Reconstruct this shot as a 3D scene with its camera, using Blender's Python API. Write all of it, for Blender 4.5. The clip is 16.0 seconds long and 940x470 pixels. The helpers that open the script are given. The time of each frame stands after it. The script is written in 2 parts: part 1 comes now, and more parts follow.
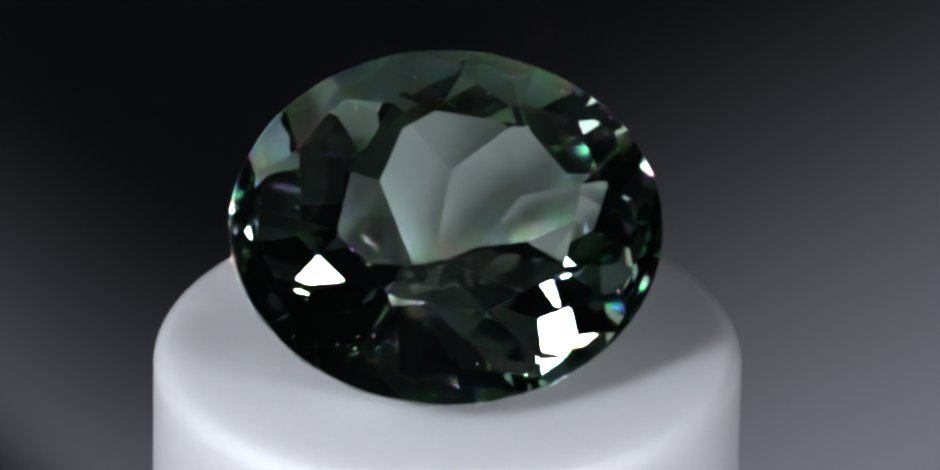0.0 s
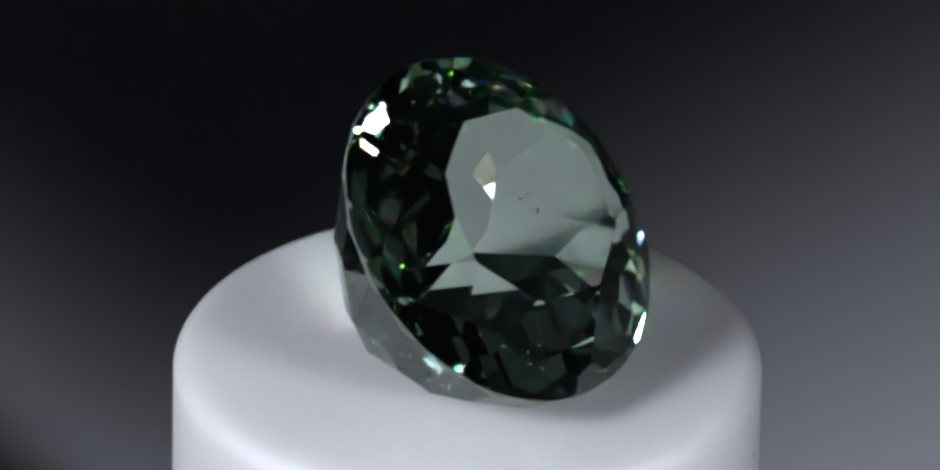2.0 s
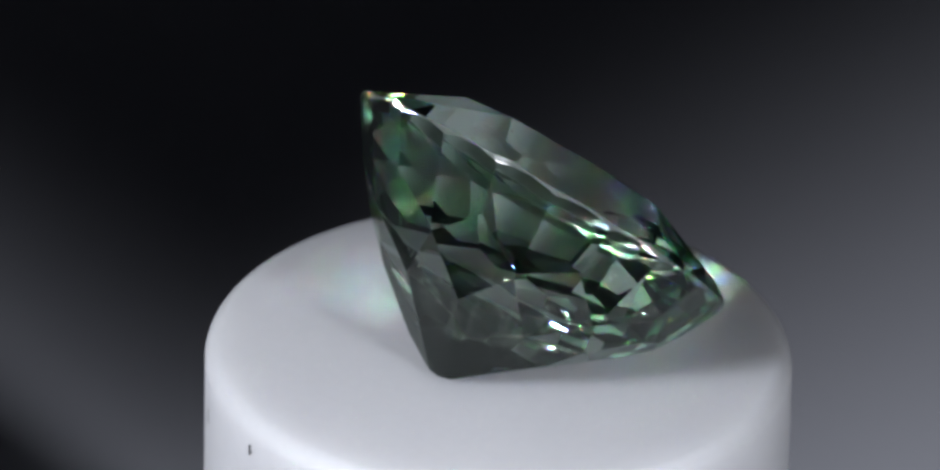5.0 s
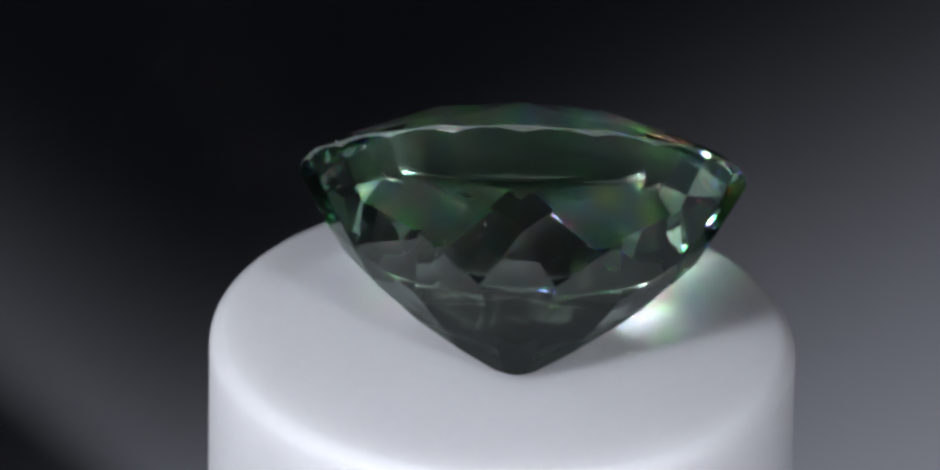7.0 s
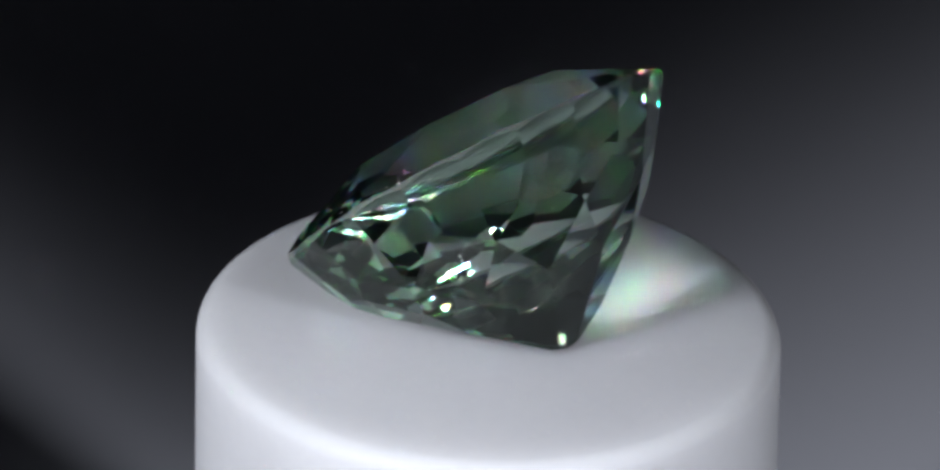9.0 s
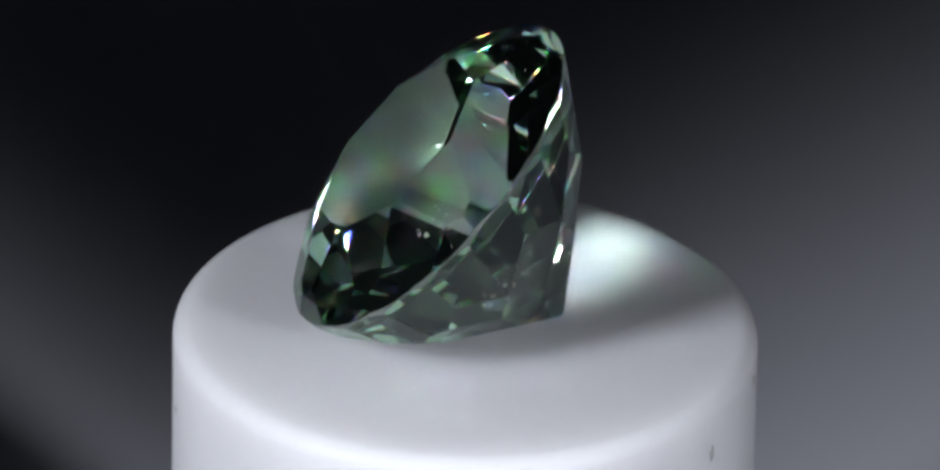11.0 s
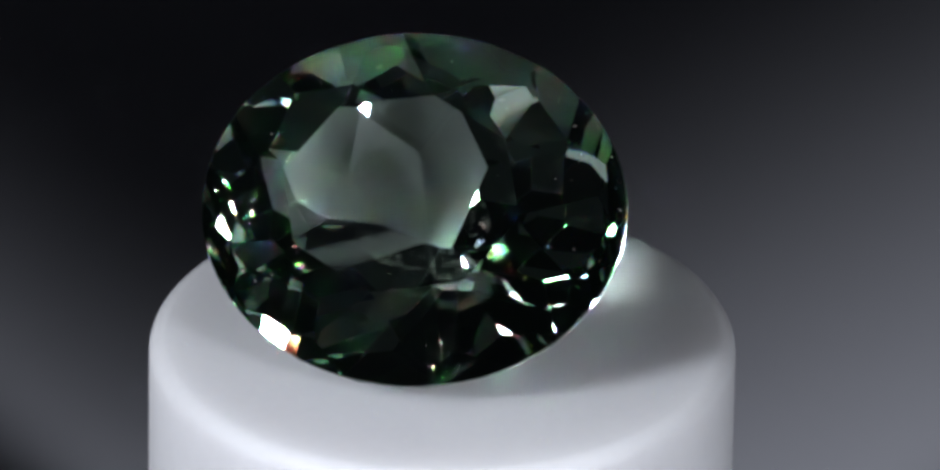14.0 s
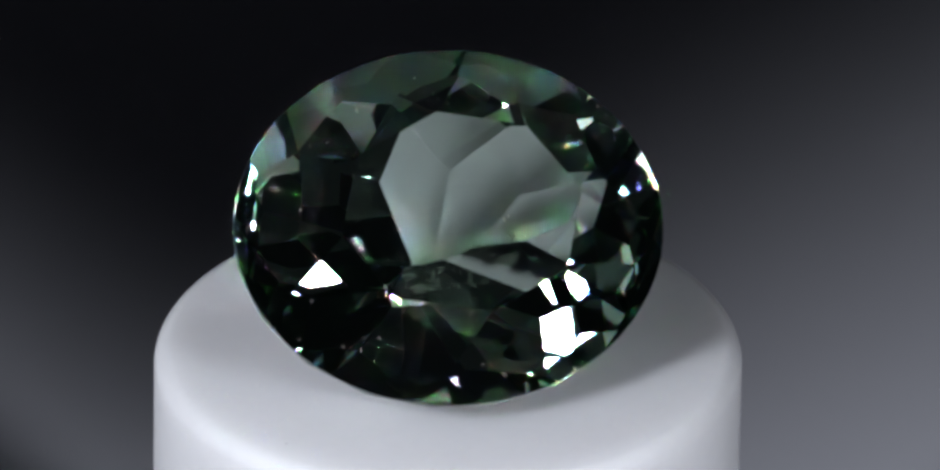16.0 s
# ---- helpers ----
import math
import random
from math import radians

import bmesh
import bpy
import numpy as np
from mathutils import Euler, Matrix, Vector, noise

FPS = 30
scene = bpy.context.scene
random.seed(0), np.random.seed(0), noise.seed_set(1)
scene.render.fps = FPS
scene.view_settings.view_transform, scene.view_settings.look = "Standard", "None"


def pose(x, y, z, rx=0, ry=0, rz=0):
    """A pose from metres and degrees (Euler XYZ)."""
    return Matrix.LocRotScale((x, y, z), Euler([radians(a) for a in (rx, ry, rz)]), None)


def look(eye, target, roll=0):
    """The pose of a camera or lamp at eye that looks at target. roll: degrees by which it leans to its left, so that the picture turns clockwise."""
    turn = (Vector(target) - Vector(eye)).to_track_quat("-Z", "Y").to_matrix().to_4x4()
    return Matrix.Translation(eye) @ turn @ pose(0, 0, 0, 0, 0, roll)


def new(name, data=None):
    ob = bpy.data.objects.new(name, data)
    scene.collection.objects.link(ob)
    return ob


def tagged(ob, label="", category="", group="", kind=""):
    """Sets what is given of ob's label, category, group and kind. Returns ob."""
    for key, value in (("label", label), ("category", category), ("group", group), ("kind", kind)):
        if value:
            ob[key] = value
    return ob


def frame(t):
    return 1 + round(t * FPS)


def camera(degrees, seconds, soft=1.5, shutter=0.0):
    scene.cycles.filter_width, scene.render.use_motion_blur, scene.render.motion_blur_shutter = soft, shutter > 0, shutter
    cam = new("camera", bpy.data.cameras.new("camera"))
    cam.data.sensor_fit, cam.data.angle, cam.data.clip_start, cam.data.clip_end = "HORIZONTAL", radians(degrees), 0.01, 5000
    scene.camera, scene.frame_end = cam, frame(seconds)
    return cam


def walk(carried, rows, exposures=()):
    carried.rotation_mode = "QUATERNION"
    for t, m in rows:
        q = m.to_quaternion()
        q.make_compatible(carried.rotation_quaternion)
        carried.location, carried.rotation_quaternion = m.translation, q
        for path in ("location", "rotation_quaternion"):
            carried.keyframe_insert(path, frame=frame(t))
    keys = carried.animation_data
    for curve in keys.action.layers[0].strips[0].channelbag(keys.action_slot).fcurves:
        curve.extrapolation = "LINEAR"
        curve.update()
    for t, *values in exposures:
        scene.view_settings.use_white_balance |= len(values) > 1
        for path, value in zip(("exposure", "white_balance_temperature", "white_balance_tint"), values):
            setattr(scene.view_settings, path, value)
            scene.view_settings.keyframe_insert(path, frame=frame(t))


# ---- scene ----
cam = camera(6.0, 16.0, soft=3.0)
MM = 0.001
TOP = 0.0231                    # height of the stand's top over the table
SPIN = 360 / 15.919             # degrees a second of the turntable
eye = Vector((-0.125 * MM, -212.39 * MM, TOP + (3.096 + 117.03) * MM))
aim = Vector((-0.125 * MM, 0, TOP + 3.096 * MM))
VIEW = look(eye, aim, 1.0)
cam.data.dof.use_dof = True
cam.data.dof.focus_distance = 0.2405
cam.data.dof.aperture_fstop = 170
walk(cam, [(0, VIEW), (16, VIEW)])

# ---- light: two small desk lamps in a dark room ----
world = bpy.data.worlds.new("dark_room")
scene.world = world
world.use_nodes = True
world.node_tree.nodes["Background"].inputs[0].default_value = (0.8, 0.85, 1.0, 1)
world.node_tree.nodes["Background"].inputs[1].default_value = 0.008
scene.cycles.max_bounces = 24
scene.cycles.glossy_bounces = 16
scene.cycles.transmission_bounces = 20
scene.cycles.sample_clamp_indirect = 0
scene.cycles.blur_glossy = 0.05


def desk_lamp(name, azimuth, elevation, distance, target, watts, cone, radius):
    """A spot lamp; azimuth in degrees from the camera's side, positive to the right."""
    data = bpy.data.lights.new(name, "SPOT")
    data.energy, data.shadow_soft_size = watts, radius
    data.spot_size, data.spot_blend = radians(cone), 1.0
    data.color = (0.885, 0.92, 1.0)
    a, e = radians(azimuth), radians(elevation)
    way = Vector((math.sin(a) * math.cos(e), -math.cos(a) * math.cos(e), math.sin(e)))
    t = Vector(target)
    lamp = new(name, data)
    lamp.matrix_world = look(t + way * distance, t)
    return lamp


desk_lamp("lamp_left", -54, 28, 0.095, (0.004, -0.0085, TOP + 0.001), 0.52, 41, 0.010)
desk_lamp("lamp_right", 41, 22.5, 0.095, (0.002, -0.0145, TOP - 0.004), 0.70, 20.0, 0.010)
scene.view_settings.exposure = 0.0


# ---- materials ----
def material(name):
    m = bpy.data.materials.new(name)
    m.use_nodes = True
    return m, m.node_tree.nodes, m.node_tree.links, m.node_tree.nodes["Principled BSDF"]


def varied(name, low, high, rough, scale, detail_scale, bump, bump_depth, metal=0.0):
    """A surface whose colour and gloss vary at two scales, with fine relief."""
    m, n, l, b = material(name)
    co = n.new("ShaderNodeTexCoord")
    big, fine = n.new("ShaderNodeTexNoise"), n.new("ShaderNodeTexNoise")
    big.inputs["Scale"].default_value, fine.inputs["Scale"].default_value = scale, detail_scale
    big.inputs["Detail"].default_value, fine.inputs["Detail"].default_value = 4, 3
    mix = n.new("ShaderNodeMath")
    mix.operation = "MULTIPLY_ADD"
    mix.inputs[1].default_value = 0.35
    ramp = n.new("ShaderNodeValToRGB")
    ramp.color_ramp.elements[0].position, ramp.color_ramp.elements[1].position = 0.35, 0.95
    ramp.color_ramp.elements[0].color, ramp.color_ramp.elements[1].color = (*low, 1), (*high, 1)
    rr = n.new("ShaderNodeMapRange")
    rr.inputs[3].default_value, rr.inputs[4].default_value = rough[0], rough[1]
    bm = n.new("ShaderNodeBump")
    bm.inputs["Strength"].default_value, bm.inputs["Distance"].default_value = bump, bump_depth
    for t in (big, fine):
        l.new(co.outputs["Object"], t.inputs["Vector"])
    l.new(fine.outputs["Fac"], mix.inputs[0])
    l.new(big.outputs["Fac"], mix.inputs[2])
    l.new(mix.outputs[0], ramp.inputs[0])
    l.new(ramp.outputs[0], b.inputs["Base Color"])
    l.new(big.outputs["Fac"], rr.inputs[0])
    l.new(rr.outputs[0], b.inputs["Roughness"])
    l.new(fine.outputs["Fac"], bm.inputs["Height"])
    l.new(bm.outputs[0], b.inputs["Normal"])
    b.inputs["Metallic"].default_value = metal
    return m


table_grey = varied("table_grey", (0.77, 0.775, 0.85), (0.82, 0.825, 0.90), (0.6, 0.8), 60, 2500, 0.1, 0.00005)
# pale so the added walls reflect some light into the gem's dark facets
wall_bounce = varied("wall_bounce", (0.45, 0.46, 0.48), (0.52, 0.53, 0.55), (0.8, 0.95), 8, 200, 0.1, 0.001)
plastic = varied("white_plastic", (0.49, 0.49, 0.51), (0.54, 0.54, 0.555), (0.36, 0.46), 120, 3000, 0.05, 0.00002)
pb = plastic.node_tree.nodes["Principled BSDF"]
pb.inputs["Subsurface Weight"].default_value = 0.9
pb.inputs["Specular IOR Level"].default_value = 0.08
pb.inputs["Subsurface Radius"].default_value = (1.0, 0.95, 0.9)
pb.inputs["Subsurface Scale"].default_value = 0.0045
grime = varied("grime", (0.25, 0.25, 0.26), (0.4, 0.4, 0.4), (0.6, 0.8), 900, 6000, 0.3, 0.00005)

TINT = (0.85, 0.928, 0.876)     # what one pass between two facets leaves of the light


def gem_glass(name, ior, fire):
    """Clear tinted glass with a faint polishing wave; fire: the spread of the refractive index from red to blue, 0 for none."""
    m = bpy.data.materials.new(name)
    m.use_nodes = True
    n, l = m.node_tree.nodes, m.node_tree.links
    n.remove(n["Principled BSDF"])
    co, wave, relief = n.new("ShaderNodeTexCoord"), n.new("ShaderNodeTexNoise"), n.new("ShaderNodeBump")
    wave.inputs["Scale"].default_value, wave.inputs["Detail"].default_value = 700, 1
    relief.inputs["Strength"].default_value, relief.inputs["Distance"].default_value = 1.0, 0.000004
    l.new(co.outputs["Object"], wave.inputs["Vector"])
    l.new(wave.outputs["Fac"], relief.inputs["Height"])
    last = None
    for k in range(3 if fire else 1):
        g = n.new("ShaderNodeBsdfGlass")
        own = [0.64 if c == k else 0.18 for c in range(3)] if fire else [1, 1, 1]
        g.inputs["Color"].default_value = (*[t * o for t, o in zip(TINT, own)], 1)
        g.inputs["Roughness"].default_value = 0.0
        g.inputs["IOR"].default_value = ior + fire * (k - 1) / 2
        l.new(relief.outputs[0], g.inputs["Normal"])
        if last:
            add = n.new("ShaderNodeAddShader")
            l.new(last.outputs[0], add.inputs[0])
            l.new(g.outputs[0], add.inputs[1])
            last = add
        else:
            last = g
    l.new(last.outputs[0], n["Material Output"].inputs["Surface"])
    return m


gem_fiery = gem_glass("green_gem_crown", 1.56, 0.010)
gem_mat = gem_glass("green_gem", 1.56, 0)
frosted, fn, fl, fb = material("frosted_girdle")
fb.inputs["Base Color"].default_value = (0.74, 0.84, 0.77, 1)
fb.inputs["IOR"].default_value = 1.56
fb.inputs["Transmission Weight"].default_value = 0.88
grain, spread = fn.new("ShaderNodeTexNoise"), fn.new("ShaderNodeMapRange")
where = fn.new("ShaderNodeTexCoord")
grain.inputs["Scale"].default_value = 4000
spread.inputs[3].default_value, spread.inputs[4].default_value = 0.02, 0.35
fl.new(where.outputs["Object"], grain.inputs["Vector"])
fl.new(grain.outputs["Fac"], spread.inputs[0])
fl.new(spread.outputs[0], fb.inputs["Roughness"])
# healed cracks: wisps that are mostly clear
veil_mat, vn, vl, vb = material("veil")
vb.inputs["Base Color"].default_value = (0.75, 0.78, 0.72, 1)
vb.inputs["Roughness"].default_value = 0.4
clear, blend = vn.new("ShaderNodeBsdfTransparent"), vn.new("ShaderNodeMixShader")
wisp, much, spot = vn.new("ShaderNodeTexNoise"), vn.new("ShaderNodeMapRange"), vn.new("ShaderNodeTexCoord")
wisp.inputs["Scale"].default_value, wisp.inputs["Detail"].default_value, wisp.inputs["Distortion"].default_value = 1500, 8, 1.5
much.inputs[1].default_value, much.inputs[2].default_value = 0.48, 0.75
much.inputs[3].default_value, much.inputs[4].default_value = 0.0, 0.13
vl.new(spot.outputs["Object"], wisp.inputs["Vector"])
vl.new(wisp.outputs["Fac"], much.inputs[0])
vl.new(much.outputs[0], blend.inputs[0])
vl.new(clear.outputs[0], blend.inputs[1])
vl.new(vb.outputs[0], blend.inputs[2])
vl.new(blend.outputs[0], vn["Material Output"].inputs["Surface"])
flaw = varied("flaw", (0.55, 0.52, 0.45), (0.8, 0.8, 0.75), (0.3, 0.6), 2000, 9000, 0.2, 0.00002)


# ---- helpers for meshes ----
def part(name, bm, mat, parent=None, label="", smooth=False):
    me = bpy.data.meshes.new(name)
    bm.to_mesh(me)
    bm.free()
    me.materials.append(mat)
    for f in me.polygons:
        f.use_smooth = smooth
    ob = new(name, me)
    if parent:
        ob.parent = parent
    if label:
        tagged(ob, label)
    return ob


def lathe(profile, steps=192):
    """A closed solid of revolution about z from (radius, height) pairs, axis points at both ends."""
    bm = bmesh.new()
    rings = []
    for r, z in profile:
        if r < 1e-9:
            rings.append([bm.verts.new((0, 0, z))])
        else:
            rings.append([bm.verts.new((r * math.cos(2 * math.pi * i / steps), r * math.sin(2 * math.pi * i / steps), z)) for i in range(steps)])
    for a, b in zip(rings, rings[1:]):
        for i in range(steps):
            j = (i + 1) % steps
            if len(a) == 1:
                bm.faces.new((a[0], b[i], b[j]))
            elif len(b) == 1:
                bm.faces.new((a[i], b[0], a[j]))
            else:
                bm.faces.new((a[i], b[i], b[j], a[j]))
    bmesh.ops.recalc_face_normals(bm, faces=bm.faces)
    return bm


def box(bm, x0, y0, z0, x1, y1, z1):
    v = [bm.verts.new((x, y, z)) for z in (z0, z1) for x, y in ((x0, y0), (x1, y0), (x1, y1), (x0, y1))]
    for f in ((3, 2, 1, 0), (4, 5, 6, 7), (0, 1, 5, 4), (1, 2, 6, 5), (2, 3, 7, 6), (3, 0, 4, 7)):
        bm.faces.new([v[i] for i in f])


# ---- the table, and added walls out of view round it ----
def slab(name, label, mat, *dims):
    bm = bmesh.new()
    box(bm, *dims)
    return tagged(part(name, bm, mat), label, "wall" if "wall" in name else name, kind="structure")


slab("table_top", "plain matte grey table surface under the stand", table_grey, -0.6, -0.6, -0.02, 0.6, 0.6, 0)
# unseen walls, added to fill the gem's reflections and screen low ambient light
slab("added_wall_back", "added pale unlit wall behind the table, out of view", wall_bounce, -0.6, 0.6, -0.02, 0.6, 0.62, 0.8)
slab("added_wall_front", "added pale unlit wall facing the table, out of view", wall_bounce, -0.6, -0.62, -0.02, 0.6, -0.6, 0.8)
slab("added_wall_side", "added pale unlit side wall, out of view", wall_bounce, -0.62, -0.62, -0.02, -0.6, 0.62, 0.8)
slab("added_wall_side", "added pale unlit side wall, out of view", wall_bounce, 0.6, -0.62, -0.02, 0.62, 0.62, 0.8)


# ---- the stand ----
def stand_profile():
    h, r, f = TOP, 7.985 * MM, 0.50 * MM
    pts = [(0, h), (2 * MM, h), (5 * MM, h), (6.8 * MM, h), (r - f, h)]
    pts += [(r - f + f * math.sin(a), h - f + f * math.cos(a)) for a in (math.pi / 2 * k / 10 for k in range(1, 11))]
    pts += [(r + 0.02 * MM, h - 4 * MM), (r + 0.06 * MM, h - 10 * MM), (r + 0.1 * MM, 0.3 * MM), (r - 0.2 * MM, 0), (0, 0)]
    return pts


def slanted(bm):
    """The top is not cut quite square to the stand's axis."""
    for v in bm.verts:
        k = max(0.0, 1 - (TOP - v.co.z) / (6 * MM))
        v.co.z += (0.0131 * v.co.x - 0.0054 * v.co.y) * k
    return bm


stand = part("display_stand", slanted(lathe(stand_profile())), plastic, smooth=True)
tagged(stand, "round white translucent plastic display stand on a grey table", "stand")
ECC = math.radians(SPIN * (15 - 6.391))
STAND_AT = Matrix.Translation((0.834 * MM * math.cos(ECC), 0.834 * MM * math.sin(ECC), TOP)) @ Matrix.Translation((0, 0, -TOP))


def scuff(azimuth, drop, width, height, label, mat, seed):
    """A small uneven flake on the stand's side; azimuth in degrees in the stand's own space."""
    bm = bmesh.new()
    bmesh.ops.create_icosphere(bm, subdivisions=3, radius=1)
    a, r = radians(azimuth), 7.985 * MM
    for v in bm.verts:
        k = 0.75 + 0.35 * noise.noise(v.co * 1.7 + Vector((seed, 0, 0)))
        u, w, d = v.co.x * width * k, v.co.z * height * k, v.co.y * 0.035
        b = a + u * MM / r
        v.co = Vector(((r + d * MM) * math.cos(b), (r + d * MM) * math.sin(b), TOP - drop * MM + w * MM))
    return part("scuff", bm, mat, stand, label, smooth=True)


def stand_azimuth(degrees_right, t):
    """Turns an azimuth as seen at t seconds (0 faces the camera, right is positive) into the stand's own."""
    return degrees_right - 90 - SPIN * (t - 15)


scuff(stand_azimuth(66, 11.4), 1.55, 0.16, 0.30, "grey smudge with a raised flake", grime, 3)
scuff(stand_azimuth(-90, 3.5), 0.9, 0.10, 0.22, "pale chipped nick", plastic, 5)
scuff(stand_azimuth(-70, 11.4), 2.1, 0.10, 0.16, "faint grey smudge", grime, 8)


def crumb(azimuth, radius, size, seed):
    """A pale fleck of dust lying on the stand's top."""
    bm = bmesh.new()
    bmesh.ops.create_icosphere(bm, subdivisions=2, radius=1)
    a = radians(azimuth)
    for v in bm.verts:
        k = 0.7 + 0.5 * noise.noise(v.co * 1.3 + Vector((0, seed, 0)))
        v.co = Vector((radius * math.cos(a) + v.co.x * size * k, radius * math.sin(a) + v.co.y * size * k * 0.7, v.co.z * size * 0.5 * k + size * 0.2)) * MM + Vector((0, 0, TOP))
    return part("dust_fleck", bm, plastic, stand, smooth=True)


crumb(stand_azimuth(-60, 15.0), 7.0, 0.06, 2)


# ---- the gemstone ----
def cut_gem(a, b, crown, pavilion, culet):
    """An oval brilliant of radius, crown height and pavilion depth 1, cut from a block by planes and then drawn out to its size.
    A facet is (azimuth, distance from the axis at the girdle, inward lean per unit of height). Returns the parts as bmeshes."""
    bm = bmesh.new()
    box(bm, -2, -2, -1.5, 2, 2, 1.5)

    def cut(co, no):
        geom = bm.verts[:] + bm.edges[:] + bm.faces[:]
        r = bmesh.ops.bisect_plane(bm, geom=geom, plane_co=co, plane_no=no, dist=1e-6, clear_outer=True)
        edges = [e for e in r["geom_cut"] if isinstance(e, bmesh.types.BMEdge)]
        if len(edges) > 2:
            bmesh.ops.contextual_create(bm, geom=edges)

    def facet(az, dist, lean, sign):
        t = radians(az)
        cut((dist * math.cos(t), dist * math.sin(t), 0), (math.cos(t), math.sin(t), sign * lean))

    rnd = random.Random(11)

    def near(v, w):
        return v * (1 + rnd.uniform(-w, w))

    cut((0, 0, 1), (0, 0, 1))
    for i in range(64):
        facet(360 / 64 * (i + 0.5), 1.0, 0, 1)
    for i in range(16):
        facet(11.25 + 22.5 * i, 1.0 + 0.34 * 0.02, near(0.34, 0.02), 1)
    for i in range(8):
        facet(45 * i + rnd.uniform(-1, 1), 1.02, near(0.45, 0.01), 1)
        facet(45 * i + 22.5 + rnd.uniform(-1, 1), 1.09, near(0.56, 0.01), 1)
    # the pavilion: tiers of ten, each set half a step on from the one above, leaner on the side that lies down
    for i in range(10):
        even, odd = 90 + 36 * i, 72 + 36 * i
        side_even, side_odd = math.sin(radians(even)), math.sin(radians(odd))
        under_even, under_odd, over_even, over_odd = max(0, -side_even), max(0, -side_odd), max(0, side_even), max(0, side_odd)
        for az in (even - 9, even + 9):
            facet(az, 1.001, 0.52 + 0.05 * max(0, -math.sin(radians(az))), -1)
        facet(odd + rnd.uniform(-0.8, 0.8), 1.072 + 0.032 * under_odd, near(0.74, 0.004), -1)
        facet(even + rnd.uniform(-0.8, 0.8), 1.239 - 0.196 * under_even, near(1.026, 0.004), -1)
        facet(odd + rnd.uniform(-0.8, 0.8), 1.453 - 0.278 * under_odd + 0.25 * over_odd, near(1.30, 0.004), -1)
        facet(even, 3.288 + 0.008 * under_even + 0.54 * over_even, 3.2, -1)
    bmesh.ops.remove_doubles(bm, verts=bm.verts, dist=1e-4)
    bmesh.ops.dissolve_limit(bm, angle_limit=radians(0.2), verts=bm.verts, edges=bm.edges)
    bmesh.ops.recalc_face_normals(bm, faces=bm.faces)
    sorts = {"table_facet": [], "crown": [], "girdle": [], "pavilion": []}
    bm.normal_update()
    for f in bm.faces:
        z = f.normal.z
        sorts["table_facet" if z > 0.999 else "crown" if z > 0.02 else "girdle" if z > -0.02 else "pavilion"].append(f.index)
    for v in bm.verts:
        x, y, z = v.co
        d = max(0, -z)
        v.co = Vector((x * a + culet[0] * d, y * b + culet[1] * d, z * crown if z > 0 else z * pavilion)) * MM
    parts = {}
    for name, keep in sorts.items():
        piece = bm.copy()
        keep = set(keep)
        bmesh.ops.delete(piece, geom=[f for f in piece.faces if f.index not in keep], context="FACES")
        parts[name] = piece
    points = [v.co.copy() for v in bm.verts]
    bm.free()
    return parts, points


gem = new("gemstone")
tagged(gem, "pale green transparent oval faceted gemstone leaning on a white stand", "gemstone")
gem_parts, gem_points = cut_gem(6.039, 4.989, 1.295, 5.323, (0.013, -0.961))
for name, piece in gem_parts.items():
    part(name, piece, frosted if name == "girdle" else gem_fiery if name == "crown" else gem_mat, gem, "frosted, finely worn girdle band" if name == "girdle" else "")
GEM_TURN = pose(0, 0, 0, 0, 0, -0.533) @ pose(0, 0, 0, 43.71) @ pose(0, 0, 0, 0, 0, 0.445)
GEM_AT = Matrix.Translation((-1.265 * MM, -1.276 * MM, TOP + 4.246 * MM)) @ GEM_TURN
lift = max(TOP - (GEM_AT @ p).z for p in gem_points)
GEM_AXIS = Matrix.Translation((0, -1.815 * lift, lift))     # the stone's lowest edge rests on the stand's top


def feather(name, at, radius, count, seed, label):
    """A flat cluster of thin ragged flakes inside the stone: a healed crack."""
    rnd = random.Random(seed)
    bm = bmesh.new()
    for k in range(count):
        c = Vector((rnd.uniform(-0.12, 0.12), rnd.uniform(-1, 1) * radius, rnd.uniform(-1, 1) * radius * 1.3))
        tilt = Euler((rnd.uniform(0, 6.28), rnd.uniform(-0.5, 0.5), rnd.uniform(-0.5, 0.5))).to_matrix()
        size = rnd.uniform(0.08, 0.28) * radius
        edge = [Vector((0, math.cos(u), math.sin(u))) * size * rnd.uniform(0.5, 1.1) for u in (2 * math.pi * j / 7 for j in range(7))]
        front = [bm.verts.new((Vector(at) + c + tilt @ (q + Vector((0.006, 0, 0)))) * MM) for q in edge]
        back = [bm.verts.new((Vector(at) + c + tilt @ (q - Vector((0.006, 0, 0)))) * MM) for q in edge]
        bm.faces.new(front)
        bm.faces.new(back[::-1])
        for j in range(7):
            bm.faces.new((front[j], back[j], back[(j + 1) % 7], front[(j + 1) % 7]))
    return part(name, bm, flaw, gem, label)


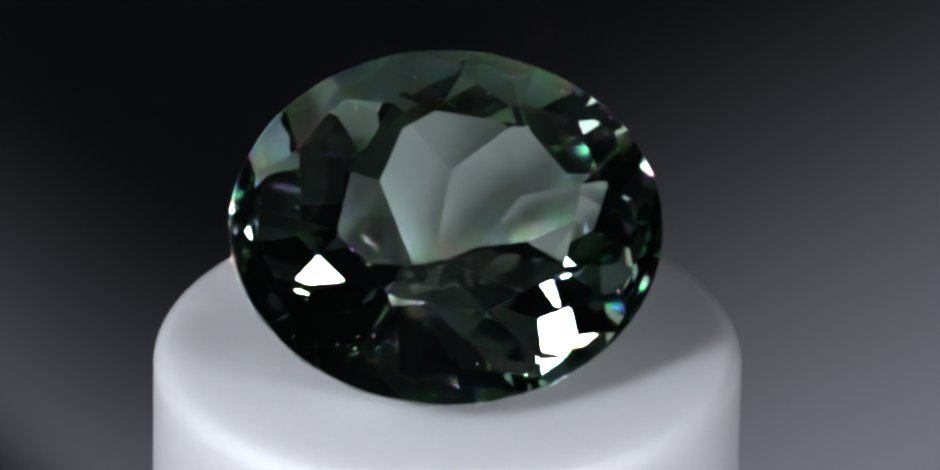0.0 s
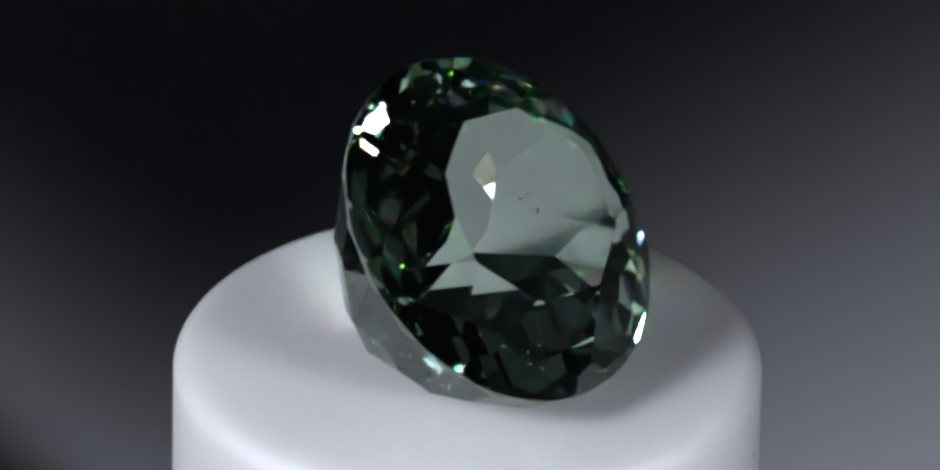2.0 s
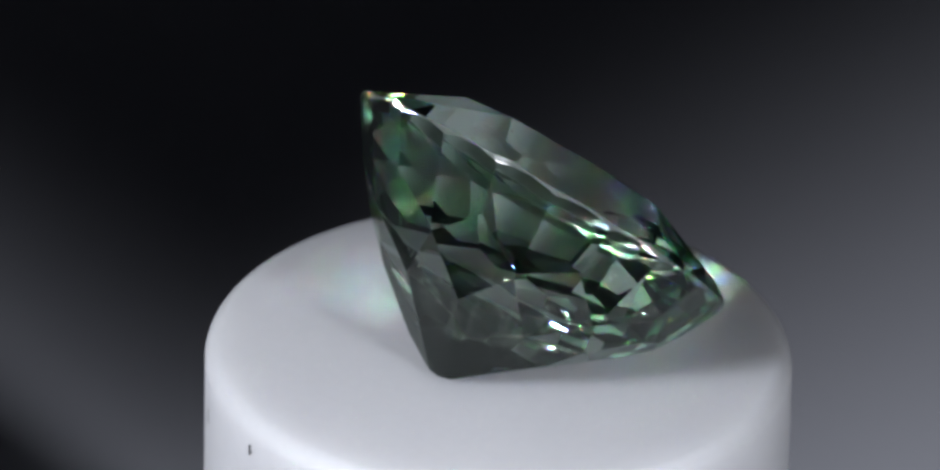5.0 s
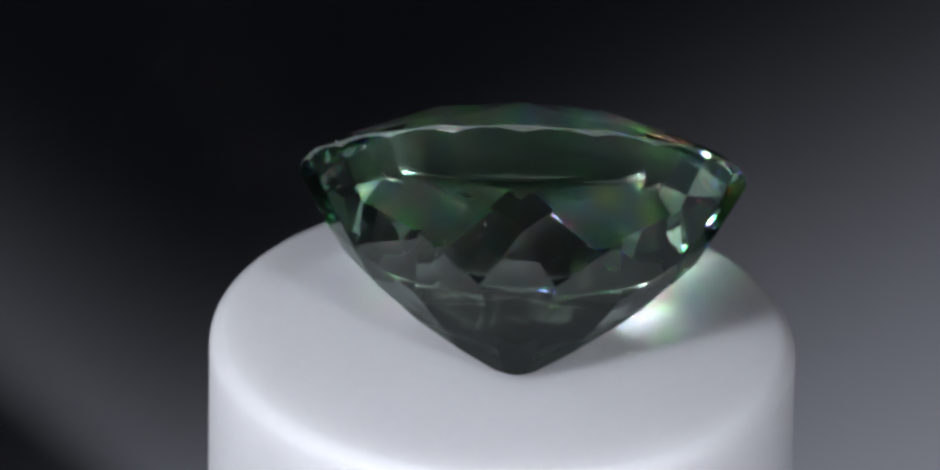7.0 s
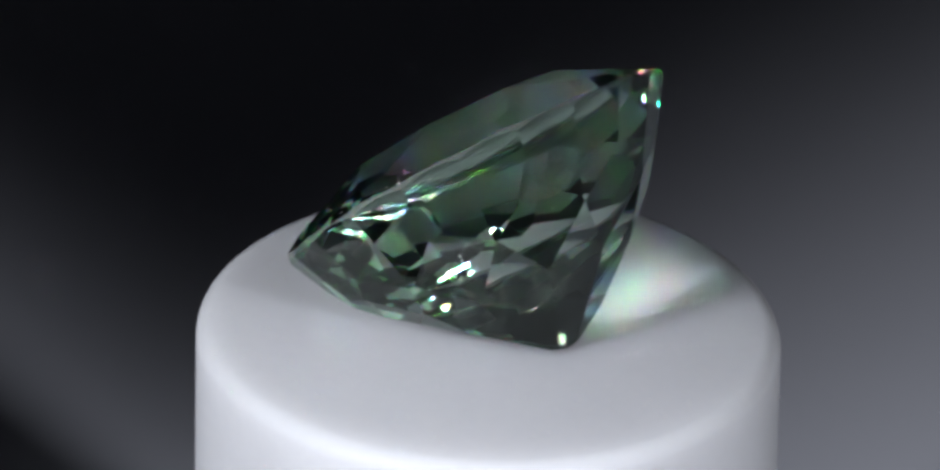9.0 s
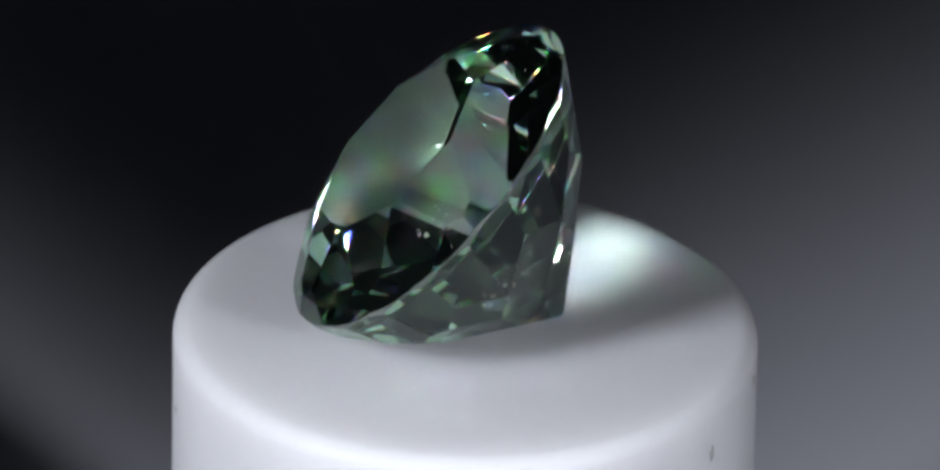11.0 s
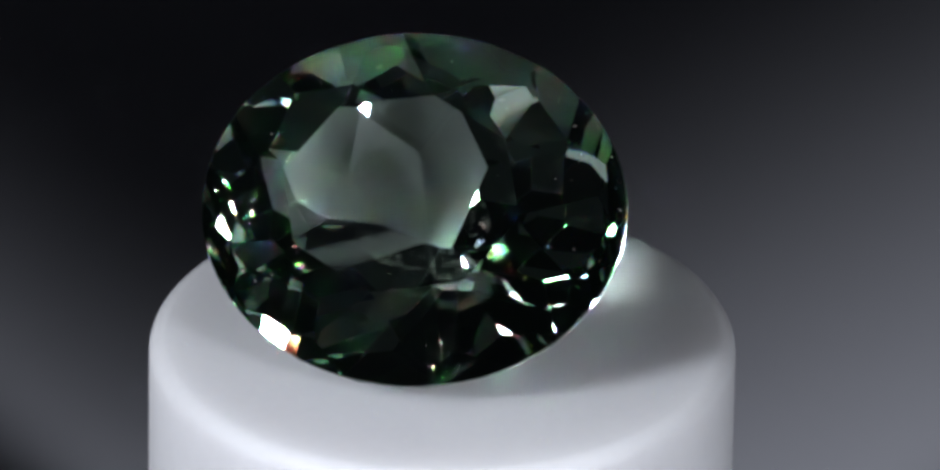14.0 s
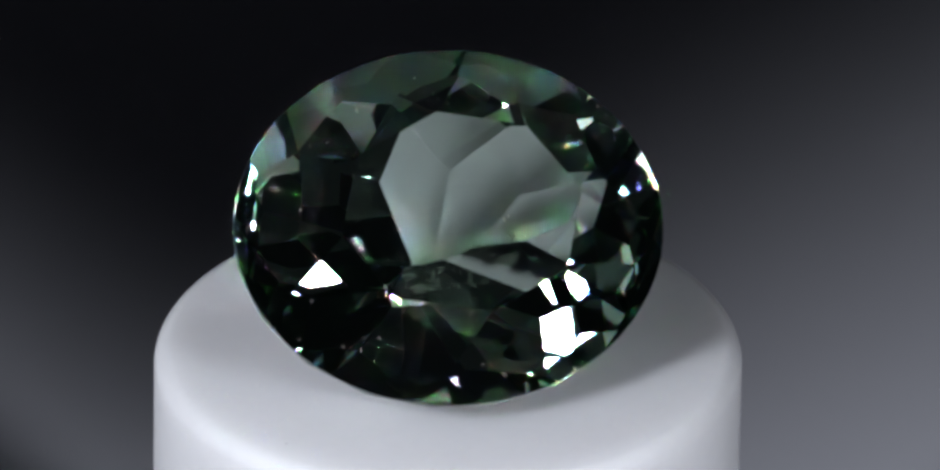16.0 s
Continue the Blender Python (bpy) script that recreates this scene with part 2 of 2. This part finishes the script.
def veil(at, wide, high, turn, seed):
    """A thin, gently waved lens of wisps inside the stone."""
    bm = bmesh.new()
    bmesh.ops.create_uvsphere(bm, u_segments=40, v_segments=12, radius=1)
    rot = Euler([radians(d) for d in turn]).to_matrix()
    for v in bm.verts:
        x, y = v.co.x, v.co.y
        edge = 1 + 0.25 * noise.noise(Vector((x * 2, y * 2, seed)))
        wave = 0.10 * noise.noise(Vector((x * 1.5 + 7, y * 1.5, seed)))
        v.co = (Vector(at) + rot @ Vector((x * wide * edge, y * high * edge, v.co.z * 0.012 + wave))) * MM
    return part("veil", bm, veil_mat, gem, "faint cloudy veil of wisps inside the stone", smooth=True)


def pinpoints(at, spread, count, seed):
    rnd = random.Random(seed)
    bm = bmesh.new()
    for k in range(count):
        c = Vector(at) + Vector([rnd.gauss(0, 1) * w for w in spread])
        bmesh.ops.create_icosphere(bm, subdivisions=1, radius=rnd.uniform(0.005, 0.011) * MM, matrix=Matrix.Translation(c * MM))
    return part("pinpoint_cloud", bm, flaw, gem, "tiny pale mineral specks inside the stone")


feather("feather", (1.9, -0.2, -1.7), 0.34, 9, 4, "pale ragged internal crack")
veil((0.1, -1.0, -2.3), 1.9, 1.0, (70, 8, 0), 3)
veil((1.7, 0.2, -1.6), 0.8, 0.6, (20, 75, 30), 5)
pinpoints((1.8, 0.9, -1.1), (0.4, 0.45, 0.25), 12, 6)


def surface_dust(count, seed):
    """Tiny pale specks that lie on the stone's facets."""
    rnd = random.Random(seed)
    bm = bmesh.new()
    faces = [(f.vertices[:], f.area, ob.data) for ob in gem.children if ob.name in ("crown", "pavilion", "table_facet") for f in ob.data.polygons]
    for corners, area, me in rnd.choices(faces, weights=[f[1] for f in faces], k=count):
        share = [rnd.random() for _ in corners]
        at = sum((me.vertices[i].co * w for i, w in zip(corners, share)), Vector()) / sum(share)
        size = rnd.uniform(0.008, 0.020) * MM
        bmesh.ops.create_icosphere(bm, subdivisions=1, radius=size, matrix=Matrix.Translation(at))
    return part("dust", bm, flaw, gem, "tiny pale dust specks on the facets")


surface_dust(60, 9)


def motions():
    stand_rows, gem_rows = [], []
    for k in range(33):
        t = k * 0.5
        turn = pose(0, 0, 0, 0, 0, SPIN * (t - 15))
        stand_rows.append((t, turn @ STAND_AT))
        gem_rows.append((t, GEM_AXIS @ turn @ GEM_AT))
    walk(stand, stand_rows)
    walk(gem, gem_rows)


motions()
